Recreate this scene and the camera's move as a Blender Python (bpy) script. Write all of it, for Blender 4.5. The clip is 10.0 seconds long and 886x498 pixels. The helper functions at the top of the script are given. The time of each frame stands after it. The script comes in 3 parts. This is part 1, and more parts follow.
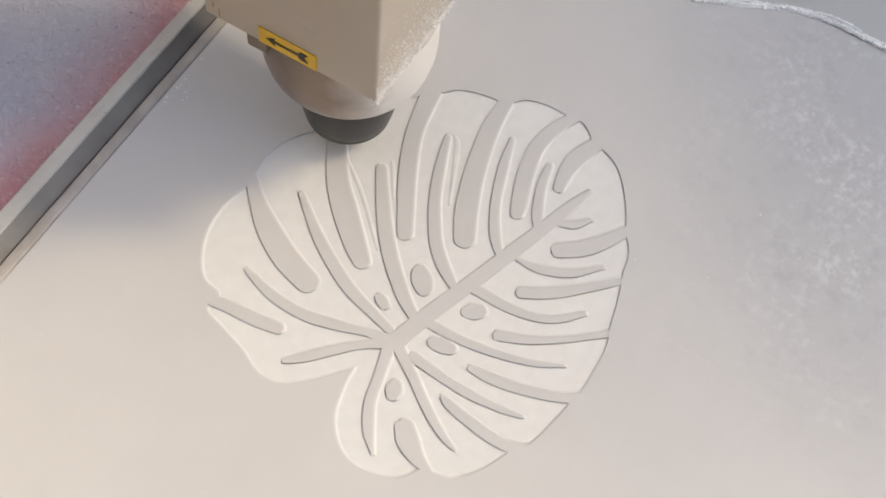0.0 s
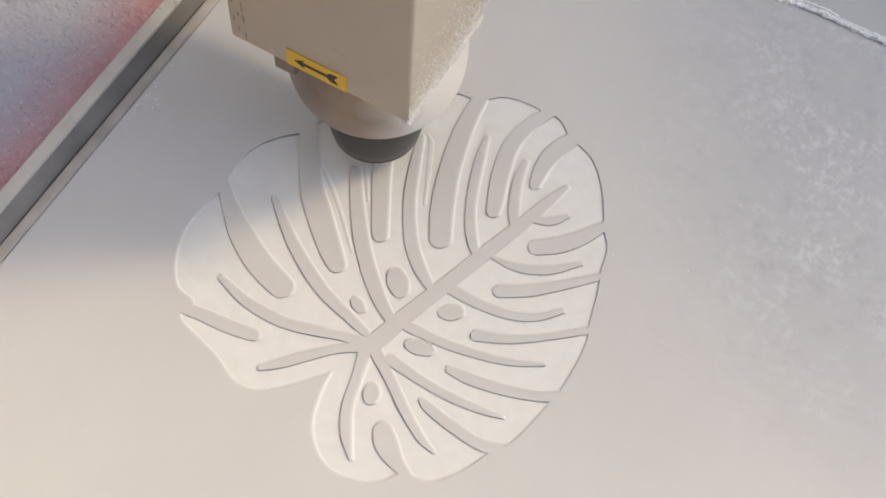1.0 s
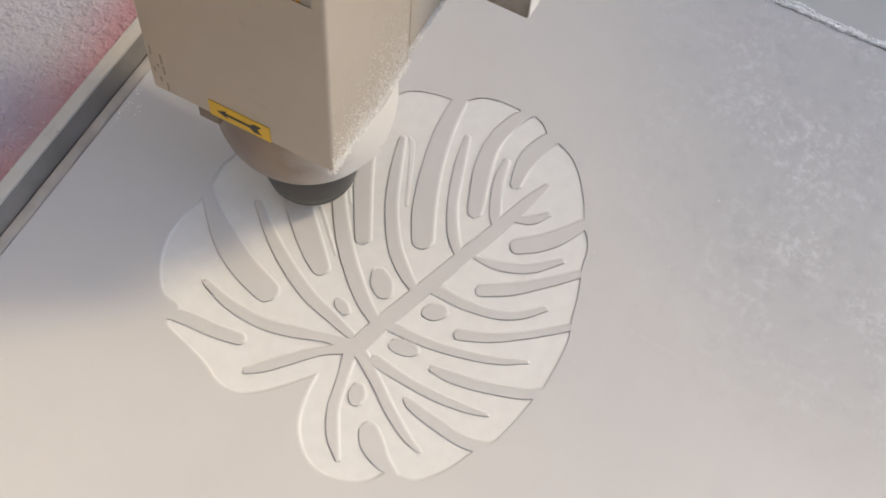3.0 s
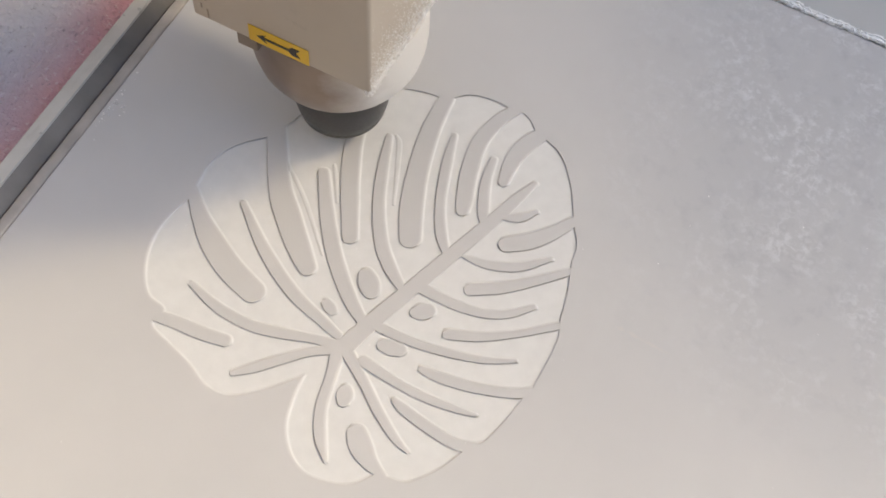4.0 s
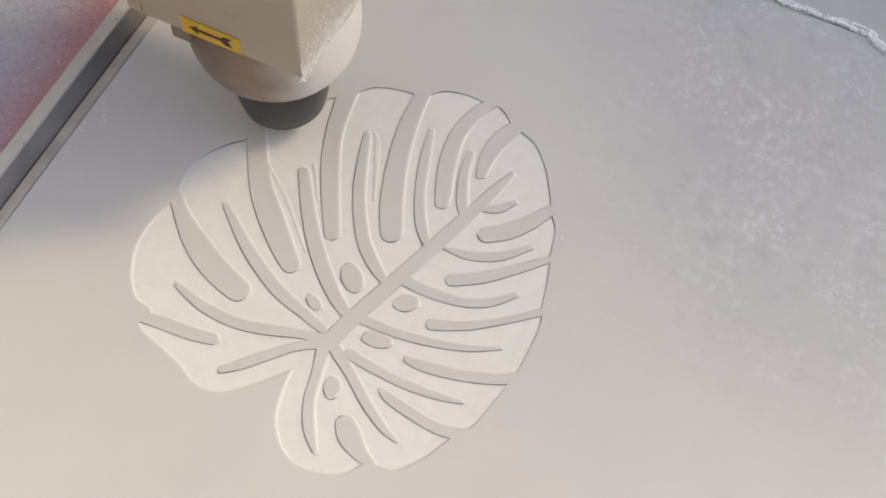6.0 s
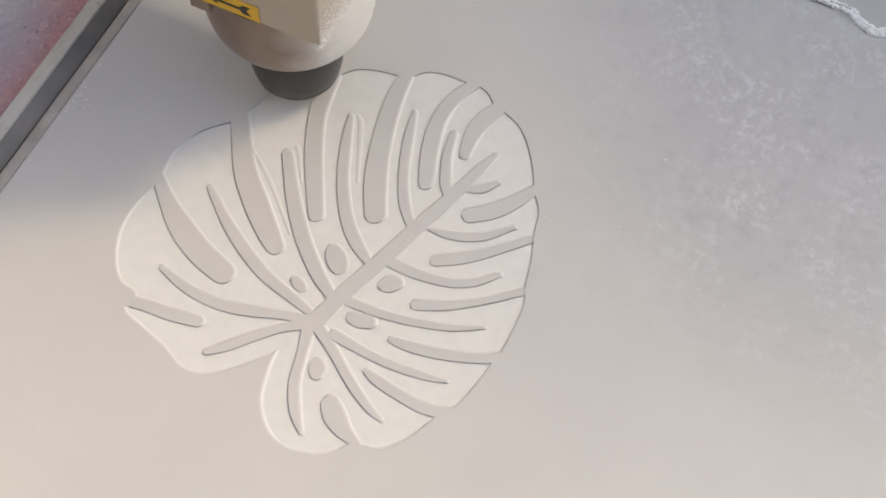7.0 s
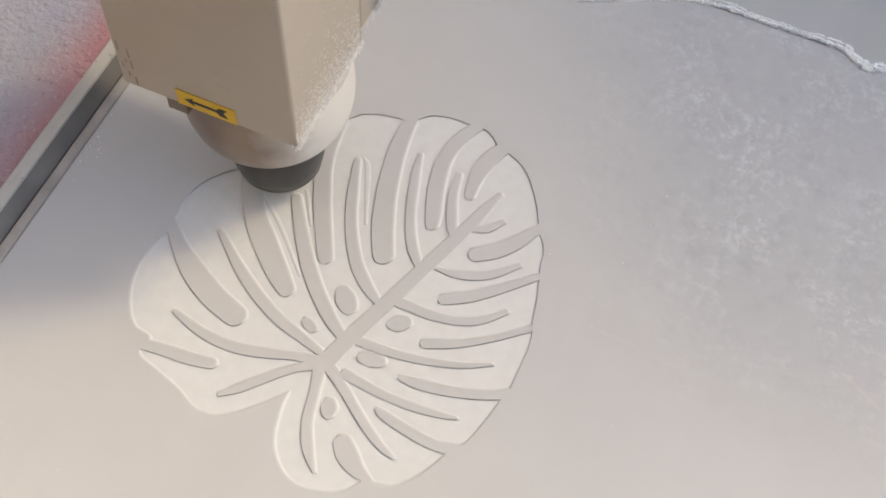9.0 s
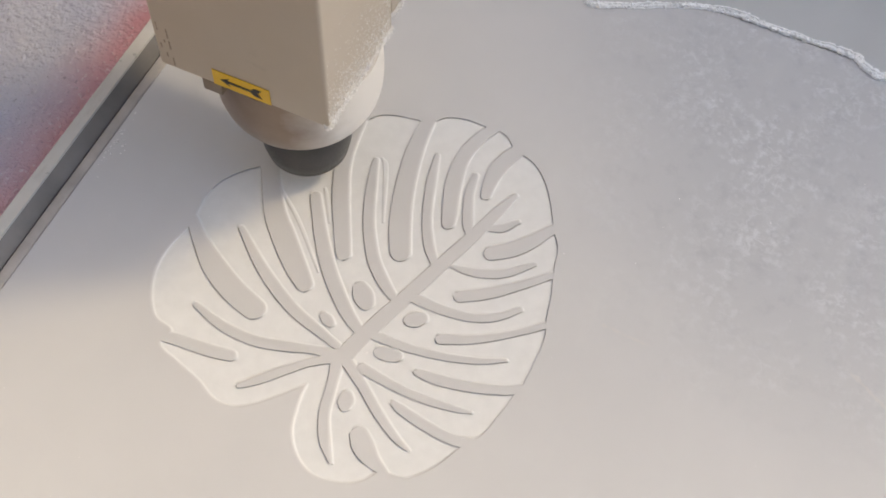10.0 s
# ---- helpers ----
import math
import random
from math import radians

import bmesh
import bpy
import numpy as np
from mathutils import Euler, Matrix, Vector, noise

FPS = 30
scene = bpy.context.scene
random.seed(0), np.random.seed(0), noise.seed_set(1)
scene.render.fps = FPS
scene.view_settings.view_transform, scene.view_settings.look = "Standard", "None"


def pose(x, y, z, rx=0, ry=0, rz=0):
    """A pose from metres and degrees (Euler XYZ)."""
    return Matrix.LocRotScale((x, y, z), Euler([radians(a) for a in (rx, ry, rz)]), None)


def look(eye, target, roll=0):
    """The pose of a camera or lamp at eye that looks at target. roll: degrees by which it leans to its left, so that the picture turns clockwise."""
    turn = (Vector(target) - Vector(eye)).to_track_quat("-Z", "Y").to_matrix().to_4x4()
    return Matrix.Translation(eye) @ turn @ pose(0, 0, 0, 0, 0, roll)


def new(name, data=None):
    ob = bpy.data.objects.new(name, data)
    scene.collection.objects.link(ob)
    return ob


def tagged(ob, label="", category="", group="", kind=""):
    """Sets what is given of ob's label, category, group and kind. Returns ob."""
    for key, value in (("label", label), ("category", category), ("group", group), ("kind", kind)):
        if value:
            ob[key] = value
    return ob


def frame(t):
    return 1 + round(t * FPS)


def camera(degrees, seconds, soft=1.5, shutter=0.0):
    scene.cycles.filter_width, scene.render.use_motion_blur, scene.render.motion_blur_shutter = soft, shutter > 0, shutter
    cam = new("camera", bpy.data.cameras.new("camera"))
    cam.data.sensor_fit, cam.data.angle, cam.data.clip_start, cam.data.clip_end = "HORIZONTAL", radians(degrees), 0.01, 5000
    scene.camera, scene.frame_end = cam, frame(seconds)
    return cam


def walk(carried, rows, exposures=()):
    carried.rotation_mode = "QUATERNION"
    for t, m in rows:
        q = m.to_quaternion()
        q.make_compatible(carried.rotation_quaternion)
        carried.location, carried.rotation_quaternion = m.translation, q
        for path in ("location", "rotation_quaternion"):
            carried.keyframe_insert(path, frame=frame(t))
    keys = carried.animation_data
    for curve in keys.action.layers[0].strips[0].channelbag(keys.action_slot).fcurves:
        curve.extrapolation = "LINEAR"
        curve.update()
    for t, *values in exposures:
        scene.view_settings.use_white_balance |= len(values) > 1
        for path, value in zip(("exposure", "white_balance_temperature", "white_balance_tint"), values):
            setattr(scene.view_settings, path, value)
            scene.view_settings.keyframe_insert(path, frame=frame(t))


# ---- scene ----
# ------------------------------------------------------------ camera
cam = camera(39.1, 10.0, soft=1.7)
walk(cam, [
    (0, pose(0.1713, -0.3429, 0.8789, 27.542, -4.411, 30.408)),
    (0.2, pose(0.1784, -0.3423, 0.8796, 27.868, -4.062, 30.097)),
    (0.3, pose(0.1820, -0.3420, 0.8799, 28.029, -3.990, 29.888)),
    (0.5, pose(0.1892, -0.3415, 0.8806, 28.507, -3.484, 29.663)),
    (0.7, pose(0.1910, -0.3352, 0.8764, 27.933, -3.046, 29.582)),
    (0.8, pose(0.1919, -0.3321, 0.8743, 27.784, -2.930, 29.484)),
    (1, pose(0.1936, -0.3258, 0.8702, 27.740, -3.175, 29.040)),
    (1.2, pose(0.1961, -0.3252, 0.8742, 27.628, -2.924, 29.051)),
    (1.3, pose(0.1973, -0.3248, 0.8762, 27.697, -2.843, 29.033)),
    (1.5, pose(0.1998, -0.3242, 0.8802, 27.988, -3.015, 28.821)),
    (1.7, pose(0.1992, -0.3277, 0.8791, 27.665, -2.830, 28.852)),
    (1.8, pose(0.1988, -0.3294, 0.8785, 27.539, -2.778, 28.845)),
    (2, pose(0.1982, -0.3329, 0.8773, 27.812, -3.095, 28.613)),
    (2.2, pose(0.1979, -0.3304, 0.8800, 27.526, -3.093, 28.415)),
    (2.3, pose(0.1977, -0.3291, 0.8814, 27.654, -3.107, 28.308)),
    (2.5, pose(0.1974, -0.3265, 0.8840, 27.697, -3.191, 28.065)),
    (2.7, pose(0.1984, -0.3250, 0.8828, 27.577, -3.083, 28.003)),
    (3.8, pose(0.2040, -0.3163, 0.8763, 27.660, -2.824, 27.488)),
    (4, pose(0.2050, -0.3148, 0.8751, 27.468, -2.834, 27.365)),
    (4.2, pose(0.2108, -0.3209, 0.8794, 27.578, -2.593, 27.273)),
    (4.3, pose(0.2137, -0.3240, 0.8816, 27.714, -2.604, 27.159)),
    (4.5, pose(0.2195, -0.3302, 0.8860, 28.165, -2.720, 26.879)),
    (4.7, pose(0.2186, -0.3341, 0.8854, 28.373, -2.717, 26.642)),
    (4.8, pose(0.2182, -0.3361, 0.8851, 28.308, -2.764, 26.498)),
    (5, pose(0.2173, -0.3400, 0.8845, 28.329, -2.633, 26.329)),
    (5.2, pose(0.2192, -0.3410, 0.8836, 28.092, -2.247, 26.298)),
    (5.3, pose(0.2202, -0.3415, 0.8832, 28.026, -2.137, 26.237)),
    (5.5, pose(0.2221, -0.3425, 0.8824, 28.267, -2.185, 25.972)),
    (5.7, pose(0.2224, -0.3406, 0.8810, 28.545, -2.229, 25.682)),
    (6.8, pose(0.2237, -0.3299, 0.8735, 27.526, -2.241, 24.213)),
    (6.9, pose(0.2276, -0.3341, 0.8767, 27.391, -1.896, 24.556)),
    (7, pose(0.2316, -0.3383, 0.8800, 27.878, -2.257, 24.531)),
    (7.1, pose(0.2332, -0.3396, 0.8824, 27.760, -2.062, 24.441)),
    (7.2, pose(0.2349, -0.3408, 0.8848, 28.480, -1.514, 24.545)),
    (7.3, pose(0.2366, -0.3421, 0.8871, 29.863, -1.859, 24.161)),
    (7.4, pose(0.2383, -0.3433, 0.8895, 30.015, -1.613, 24.102)),
    (7.5, pose(0.2399, -0.3446, 0.8919, 29.623, -1.318, 24.074)),
    (7.6, pose(0.2397, -0.3458, 0.8931, 29.918, -1.503, 23.955)),
    (7.7, pose(0.2395, -0.3471, 0.8943, 29.823, -1.342, 24.034)),
    (7.8, pose(0.2393, -0.3483, 0.8955, 29.364, -1.181, 24.111)),
    (7.9, pose(0.2392, -0.3496, 0.8967, 29.456, -1.564, 23.882)),
    (8, pose(0.2390, -0.3508, 0.8979, 29.300, -1.574, 23.864)),
    (8.1, pose(0.2380, -0.3512, 0.8979, 29.304, -1.296, 24.076)),
    (8.2, pose(0.2371, -0.3517, 0.8979, 29.664, -1.257, 24.155)),
    (8.3, pose(0.2361, -0.3521, 0.8979, 30.052, -1.534, 24.052)),
    (8.5, pose(0.2342, -0.3530, 0.8980, 30.053, -1.329, 24.282)),
    (8.7, pose(0.2348, -0.3508, 0.8976, 29.735, -1.778, 23.831)),
    (9, pose(0.2357, -0.3476, 0.8971, 29.757, -1.420, 23.745)),
    (9.3, pose(0.2397, -0.3596, 0.9024, 30.121, -1.150, 24.256)),
    (9.5, pose(0.2423, -0.3676, 0.9060, 30.314, -1.470, 24.306)),
    (10, pose(0.2371, -0.3718, 0.9056, 30.498, -1.544, 24.512)),
], [(0, 1.07, 6580, 8), (2.5, 0.98, 6580, 8), (4, 1.0, 6580, 8), (5, 0.95, 6580, 8), (9.5, 0.98, 6580, 8), (10, 0.98, 6580, 8)])

# ------------------------------------------------------------ world, sun, exposure
SUN_AZ, SUN_EL = 37.0, 47.0          # degrees; azimuth from +x towards +y
world = bpy.data.worlds.new("world")
scene.world = world
world.use_nodes = True
sky = world.node_tree.nodes.new("ShaderNodeTexSky")
sky.sky_type, sky.sun_disc = "NISHITA", False
sky.dust_density, sky.ozone_density = 2.2, 1.0
sky.sun_elevation, sky.sun_rotation = radians(SUN_EL), radians(90 - SUN_AZ)
background = world.node_tree.nodes["Background"]
background.inputs["Strength"].default_value = 0.15
world.node_tree.links.new(sky.outputs[0], background.inputs["Color"])

sun_data = bpy.data.lights.new("sun", "SUN")
sun_data.energy, sun_data.angle, sun_data.color = 1.0, radians(11), (1.0, 0.81, 0.48)
sun = new("sun", sun_data)
sun_way = Vector((math.cos(radians(SUN_AZ)) * math.cos(radians(SUN_EL)), math.sin(radians(SUN_AZ)) * math.cos(radians(SUN_EL)), math.sin(radians(SUN_EL))))
sun.matrix_world = look(sun_way * 6, (0, 0, 0))



# ------------------------------------------------------------ materials
class Nodes:
    """Small helper round one node material."""

    def __init__(self, name, rough=0.6, metal=0.0, coat=0.0):
        self.mat = bpy.data.materials.new(name)
        self.mat.use_nodes = True
        self.tree = self.mat.node_tree
        self.bsdf = self.tree.nodes["Principled BSDF"]
        self.bsdf.inputs["Roughness"].default_value = rough
        self.bsdf.inputs["Metallic"].default_value = metal
        self.bsdf.inputs["Coat Weight"].default_value = coat
        self.at = self.tree.nodes.new("ShaderNodeTexCoord").outputs["Object"]

    def node(self, kind, **sockets):
        n = self.tree.nodes.new(kind)
        for key, value in sockets.items():
            self.put(n.inputs[key], value)
        return n

    def put(self, socket, value):
        if isinstance(value, bpy.types.NodeSocket):
            self.tree.links.new(value, socket)
        else:
            socket.default_value = value

    def noise(self, scale, detail=4.0, rough=0.55, at=None):
        n = self.node("ShaderNodeTexNoise", Scale=scale, Detail=detail, Roughness=rough)
        self.put(n.inputs["Vector"], at or self.at)
        return n.outputs["Fac"]

    def span(self, value, lo, hi, a=0.0, b=1.0):
        n = self.node("ShaderNodeMapRange")
        for key, v in zip(("Value", "From Min", "From Max", "To Min", "To Max"), (value, lo, hi, a, b)):
            self.put(n.inputs[key], v)
        return n.outputs[0]

    def math(self, op, a, b=0.0):
        n = self.tree.nodes.new("ShaderNodeMath")
        n.operation = op
        self.put(n.inputs[0], a), self.put(n.inputs[1], b)
        return n.outputs[0]

    def mix(self, fac, a, b, mode="MIX"):
        n = self.tree.nodes.new("ShaderNodeMix")
        n.data_type, n.blend_type = "RGBA", mode
        for key, v in ((0, fac), (6, a), (7, b)):
            self.put(n.inputs[key], (*v, 1) if isinstance(v, tuple) and len(v) == 3 else v)
        return n.outputs[2]

    def axis(self, index):
        n = self.node("ShaderNodeSeparateXYZ", Vector=self.at)
        return n.outputs[index]

    def stretched(self, sx, sy, sz):
        n = self.node("ShaderNodeMapping", Vector=self.at, Scale=(sx, sy, sz))
        return n.outputs[0]

    def bump(self, height, strength=0.3, distance=0.001):
        n = self.node("ShaderNodeBump", Strength=strength, Distance=distance, Height=height)
        self.put(self.bsdf.inputs["Normal"], n.outputs[0])

    def done(self, colour):
        self.put(self.bsdf.inputs["Base Color"], (*colour, 1) if isinstance(colour, tuple) else colour)
        return self.mat


def plain(name, colour, rough=0.6, metal=0.0, wear=0.15, scale=60.0, grain=0.15, coat=0.0):
    m = Nodes(name, rough, metal, coat)
    dark, light = tuple(c * (1 - wear) for c in colour), tuple(min(1, c * (1 + wear)) for c in colour)
    blotch = m.span(m.noise(scale * 0.2, 5), 0.3, 0.7)
    fine = m.noise(scale * 9, 3)
    tone = m.mix(blotch, dark, light)
    m.put(m.bsdf.inputs["Roughness"], m.span(fine, 0.2, 0.8, max(0.02, rough - 0.1), min(1, rough + 0.1)))
    m.bump(fine, grain, 0.0005)
    return m.done(tone)


def board_material():
    """Grey skin with scuffs and dust; the milled core is white, blackened deep down as shade."""
    m = Nodes("board_skin_and_core", 0.5)
    x, y, z = m.axis(0), m.axis(1), m.axis(2)
    cloud = m.span(m.noise(5, 6), 0.3, 0.7)
    skin = m.mix(cloud, (0.585, 0.57, 0.56), (0.635, 0.615, 0.60))
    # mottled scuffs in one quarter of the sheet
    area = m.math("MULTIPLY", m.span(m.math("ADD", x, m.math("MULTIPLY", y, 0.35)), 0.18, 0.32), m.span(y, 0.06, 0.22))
    patch = m.span(m.noise(13, 4, 0.6), 0.40, 0.62)
    warp = m.node("ShaderNodeTexNoise", Scale=45.0, Detail=3.0, Vector=m.at)
    bent = m.tree.nodes.new("ShaderNodeMix")
    bent.data_type = "VECTOR"
    m.put(bent.inputs[0], 0.022), m.put(bent.inputs[4], m.at), m.put(bent.inputs[5], warp.outputs["Color"])
    # dried glue: pale blobs, their darker outlines and squiggled threads
    spots = m.node("ShaderNodeTexVoronoi", Scale=95.0, Vector=bent.outputs[1])
    pick = m.node("ShaderNodeSeparateColor", Color=spots.outputs["Color"])
    some = m.span(pick.outputs[0], 0.40, 0.62)
    blob = m.math("MULTIPLY", m.span(spots.outputs["Distance"], 0.36, 0.14), some)
    ring = m.math("MULTIPLY", m.span(spots.outputs["Distance"], 0.26, 0.36), m.span(spots.outputs["Distance"], 0.50, 0.40))
    ring = m.math("MULTIPLY", ring, some)
    thread = m.span(m.math("ABSOLUTE", m.math("SUBTRACT", m.noise(38, 3, 0.5), 0.5)), 0.020, 0.004)
    thread = m.math("MULTIPLY", thread, m.span(m.noise(21, 2), 0.48, 0.60))
    fleck = m.span(m.noise(105, 5, 0.68), 0.49, 0.64)
    worn = m.math("MULTIPLY", patch, area)
    light = m.math("MAXIMUM", m.math("MULTIPLY", blob, 0.6), m.math("MAXIMUM", m.math("MULTIPLY", thread, 0.7), m.math("MULTIPLY", fleck, 0.9)))
    # the whole quarter is toned darker and bluer in place of weaker light
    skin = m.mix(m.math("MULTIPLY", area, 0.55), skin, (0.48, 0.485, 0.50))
    skin = m.mix(m.math("MULTIPLY", m.math("MULTIPLY", light, worn), 0.75), skin, (0.72, 0.72, 0.73))
    skin = m.mix(m.math("MULTIPLY", m.math("MULTIPLY", ring, worn), 0.14), skin, (0.34, 0.34, 0.36))
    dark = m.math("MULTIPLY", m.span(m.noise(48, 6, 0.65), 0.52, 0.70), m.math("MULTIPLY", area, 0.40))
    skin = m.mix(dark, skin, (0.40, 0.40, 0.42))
    # faint drag marks
    drag = m.span(m.noise(30, 4, 0.6, m.stretched(1.0, 0.18, 1.0)), 0.56, 0.72, 0, 0.22)
    skin = m.mix(drag, skin, (0.64, 0.63, 0.61))
    # two old scratches
    for px, py, ux, uy, length in ((0.180, 0.1145, 0.999, -0.04, 0.050), (0.379, 0.161, 0.883, -0.469, 0.050)):
        dx, dy = m.math("SUBTRACT", x, px), m.math("SUBTRACT", y, py)
        along = m.math("ADD", m.math("MULTIPLY", dx, ux), m.math("MULTIPLY", dy, uy))
        across = m.math("ABSOLUTE", m.math("SUBTRACT", m.math("MULTIPLY", dy, ux), m.math("MULTIPLY", dx, uy)))
        across = m.math("ADD", across, m.math("MULTIPLY", m.math("SUBTRACT", m.noise(130, 4), 0.5), 0.009))
        mark = m.math("MULTIPLY", m.span(across, 0.0016, 0.0004), m.math("MULTIPLY", m.span(along, 0.0, 0.006), m.span(along, length, length - 0.01)))
        skin = m.mix(m.math("MULTIPLY", mark, 0.4), skin, (0.66, 0.62, 0.58))
    core = m.mix(m.span(m.noise(90, 4), 0.3, 0.7), (0.725, 0.715, 0.70), (0.765, 0.755, 0.74))
    # below the pocket floor the core is painted near black to draw shade lines
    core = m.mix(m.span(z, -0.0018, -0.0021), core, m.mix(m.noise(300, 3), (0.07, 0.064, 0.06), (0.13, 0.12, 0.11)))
    skin_or_core = m.mix(m.span(z, -0.0007, -0.0002), core, skin)
    m.put(m.bsdf.inputs["Roughness"], m.span(z, -0.0007, -0.0002, 0.8, 0.42))
    m.bump(m.math("ADD", m.math("MULTIPLY", m.noise(700, 3), 0.25), m.math("MULTIPLY", light, worn)), 0.45, 0.0006)
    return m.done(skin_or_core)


def speckle_material():
    """Rough sprayed coat: pale lavender grey with dark and white grains and a red stripe along one edge."""
    m = Nodes("speckled_coat", 0.85)
    x = m.axis(0)
    grain = m.noise(170, 4, 0.62)
    lumps = m.noise(75, 3, 0.55)
    base = m.mix(m.span(m.noise(9, 4), 0.35, 0.65), (0.53, 0.53, 0.63), (0.63, 0.62, 0.69))
    wob = m.math("ADD", x, m.math("MULTIPLY", m.noise(14, 5), 0.03))
    near = m.math("POWER", m.span(wob, 0.058, 0.118), 1.5)
    red = m.math("MULTIPLY", near, m.span(m.noise(5, 3), 0.25, 0.6, 0.40, 0.90))
    base = m.mix(red, base, (0.62, 0.26, 0.275))
    base = m.mix(m.span(grain, 0.57, 0.70, 0, 0.5), base, (0.76, 0.74, 0.76))
    base = m.mix(m.span(grain, 0.37, 0.29, 0, 0.55), base, (0.20, 0.18, 0.21))
    m.bump(m.math("ADD", grain, m.math("MULTIPLY", lumps, 0.8)), 1.0, 0.008)
    return m.done(base)


def machined_material():
    """Dull machined steel with vertical stains."""
    m = Nodes("machined_steel", 0.5, 0.35)
    runs = m.noise(70, 5, 0.6, m.stretched(1.0, 1.0, 0.15))
    stain = m.noise(28, 5, 0.6)
    tone = m.mix(m.span(m.math("ADD", m.math("MULTIPLY", runs, 0.5), m.math("MULTIPLY", stain, 0.5)), 0.40, 0.62), (0.20, 0.175, 0.15), (0.42, 0.375, 0.33))
    m.bump(runs, 0.2, 0.0005)
    return m.done(tone)


def paint_material():
    """Beige machine paint, slightly glossy, with orange-peel and grime."""
    m = Nodes("beige_machine_paint", 0.42)
    tone = m.mix(m.span(m.noise(7, 5), 0.3, 0.7), (0.50, 0.43, 0.35), (0.56, 0.49, 0.41))
    grime = m.span(m.noise(45, 6, 0.65), 0.60, 0.75, 0, 0.35)
    tone = m.mix(grime, tone, (0.33, 0.28, 0.22))
    m.bump(m.noise(420, 2), 0.08, 0.0004)
    return m.done(tone)


def nose_material():
    """Worn semi-gloss grey-brown enamel; the side towards the sun is painted pale, as if lit."""
    m = Nodes("sunlit_side_enamel", 0.3, 0.35)
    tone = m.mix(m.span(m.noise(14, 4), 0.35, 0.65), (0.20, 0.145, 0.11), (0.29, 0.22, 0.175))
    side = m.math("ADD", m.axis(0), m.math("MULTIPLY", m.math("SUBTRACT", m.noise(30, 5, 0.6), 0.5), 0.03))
    # paler towards +x: the sunlit side is put into the colour
    lit_side = m.span(side, -0.042, -0.006, 0.0, 0.85)
    m.put(m.bsdf.inputs["Metallic"], m.span(lit_side, 0.0, 0.75, 0.35, 0.0))
    m.put(m.bsdf.inputs["Roughness"], m.span(lit_side, 0.0, 0.75, 0.32, 0.75))
    return m.done(m.mix(lit_side, tone, (0.86, 0.83, 0.79)))


def cream_material():
    """Cream paint on the rail's top strip, scuffed and chipped here and there."""
    m = Nodes("scuffed_cream_paint", 0.6)
    tone = m.mix(m.span(m.noise(24, 5), 0.3, 0.7), (0.53, 0.50, 0.455), (0.64, 0.61, 0.56))
    chip = m.span(m.noise(85, 3, 0.5), 0.68, 0.73, 0, 0.8)
    scuff = m.span(m.noise(40, 5, 0.65, m.stretched(3.0, 0.5, 1.0)), 0.58, 0.72, 0, 0.35)
    tone = m.mix(scuff, tone, (0.42, 0.385, 0.34))
    m.bump(m.noise(500, 3), 0.15, 0.0005)
    return m.done(m.mix(chip, tone, (0.30, 0.28, 0.25)))


BOARD = board_material()
PAINT = paint_material()
SPECKLE = speckle_material()
CREAM = cream_material()
ALUMINIUM = plain("grey_channel_metal", (0.22, 0.20, 0.185), 0.62, 0.1, wear=0.3, scale=60, grain=0.05)
LIP = plain("pale_lip", (0.44, 0.40, 0.36), 0.5, wear=0.2, scale=160)
GAP_STRIP = plain("grey_gap_strip", (0.10, 0.095, 0.09), 0.8)
# near black, so recess and screw socket carry their shade in the colour
GAP = plain("dark_gap", (0.03, 0.03, 0.03), 0.9)
STEEL = machined_material()
CAST = nose_material()
FLANGE = plain("dull_flange", (0.23, 0.18, 0.14), 0.5, wear=0.2, scale=90)
BLACK = plain("dusty_black_oxide", (0.062, 0.060, 0.060), 0.42, 0.2, wear=0.35)
RIM = plain("worn_nut_rim", (0.16, 0.155, 0.15), 0.35, 0.6)
PLASTIC = plain("black_plastic", (0.02, 0.018, 0.016), 0.45)
YELLOW = plain("yellow_vinyl", (0.80, 0.50, 0.015), 0.4, wear=0.05)
INK = plain("black_ink", (0.03, 0.022, 0.015), 0.5, wear=0.05)
PAPER = plain("silver_label", (0.45, 0.41, 0.37), 0.35, wear=0.08)
GREYINK = plain("grey_ink", (0.17, 0.155, 0.14), 0.6, wear=0.05)
STAMP = plain("faded_stamp_ink", (0.38, 0.315, 0.25), 0.6, wear=0.3, scale=900)
ORANGE = plain("orange_ink", (0.52, 0.25, 0.03), 0.5, wear=0.08)
CHROME = plain("chrome", (0.75, 0.75, 0.75), 0.15, 1.0, wear=0.05)
DUST = plain("white_dust", (0.88, 0.86, 0.84), 0.95, wear=0.05, scale=200)
FRINGE = plain("torn_white_plastic", (0.93, 0.93, 0.92), 0.45, wear=0.05)
SHEET = plain("second_sheet_skin", (0.51, 0.51, 0.50), 0.5, wear=0.05, scale=30)
CONCRETE = plain("concrete", (0.26, 0.25, 0.24), 0.9, wear=0.2, scale=12)
GREYWALL = plain("grey_wall_paint", (0.11, 0.107, 0.103), 0.9, wear=0.1, scale=8)
CREAMWALL = plain("cream_wall_paint", (0.76, 0.68, 0.56), 0.9, wear=0.05, scale=8)
PLASTER = plain("shading_wall_plaster", (0.55, 0.54, 0.52), 0.9, wear=0.08, scale=8)


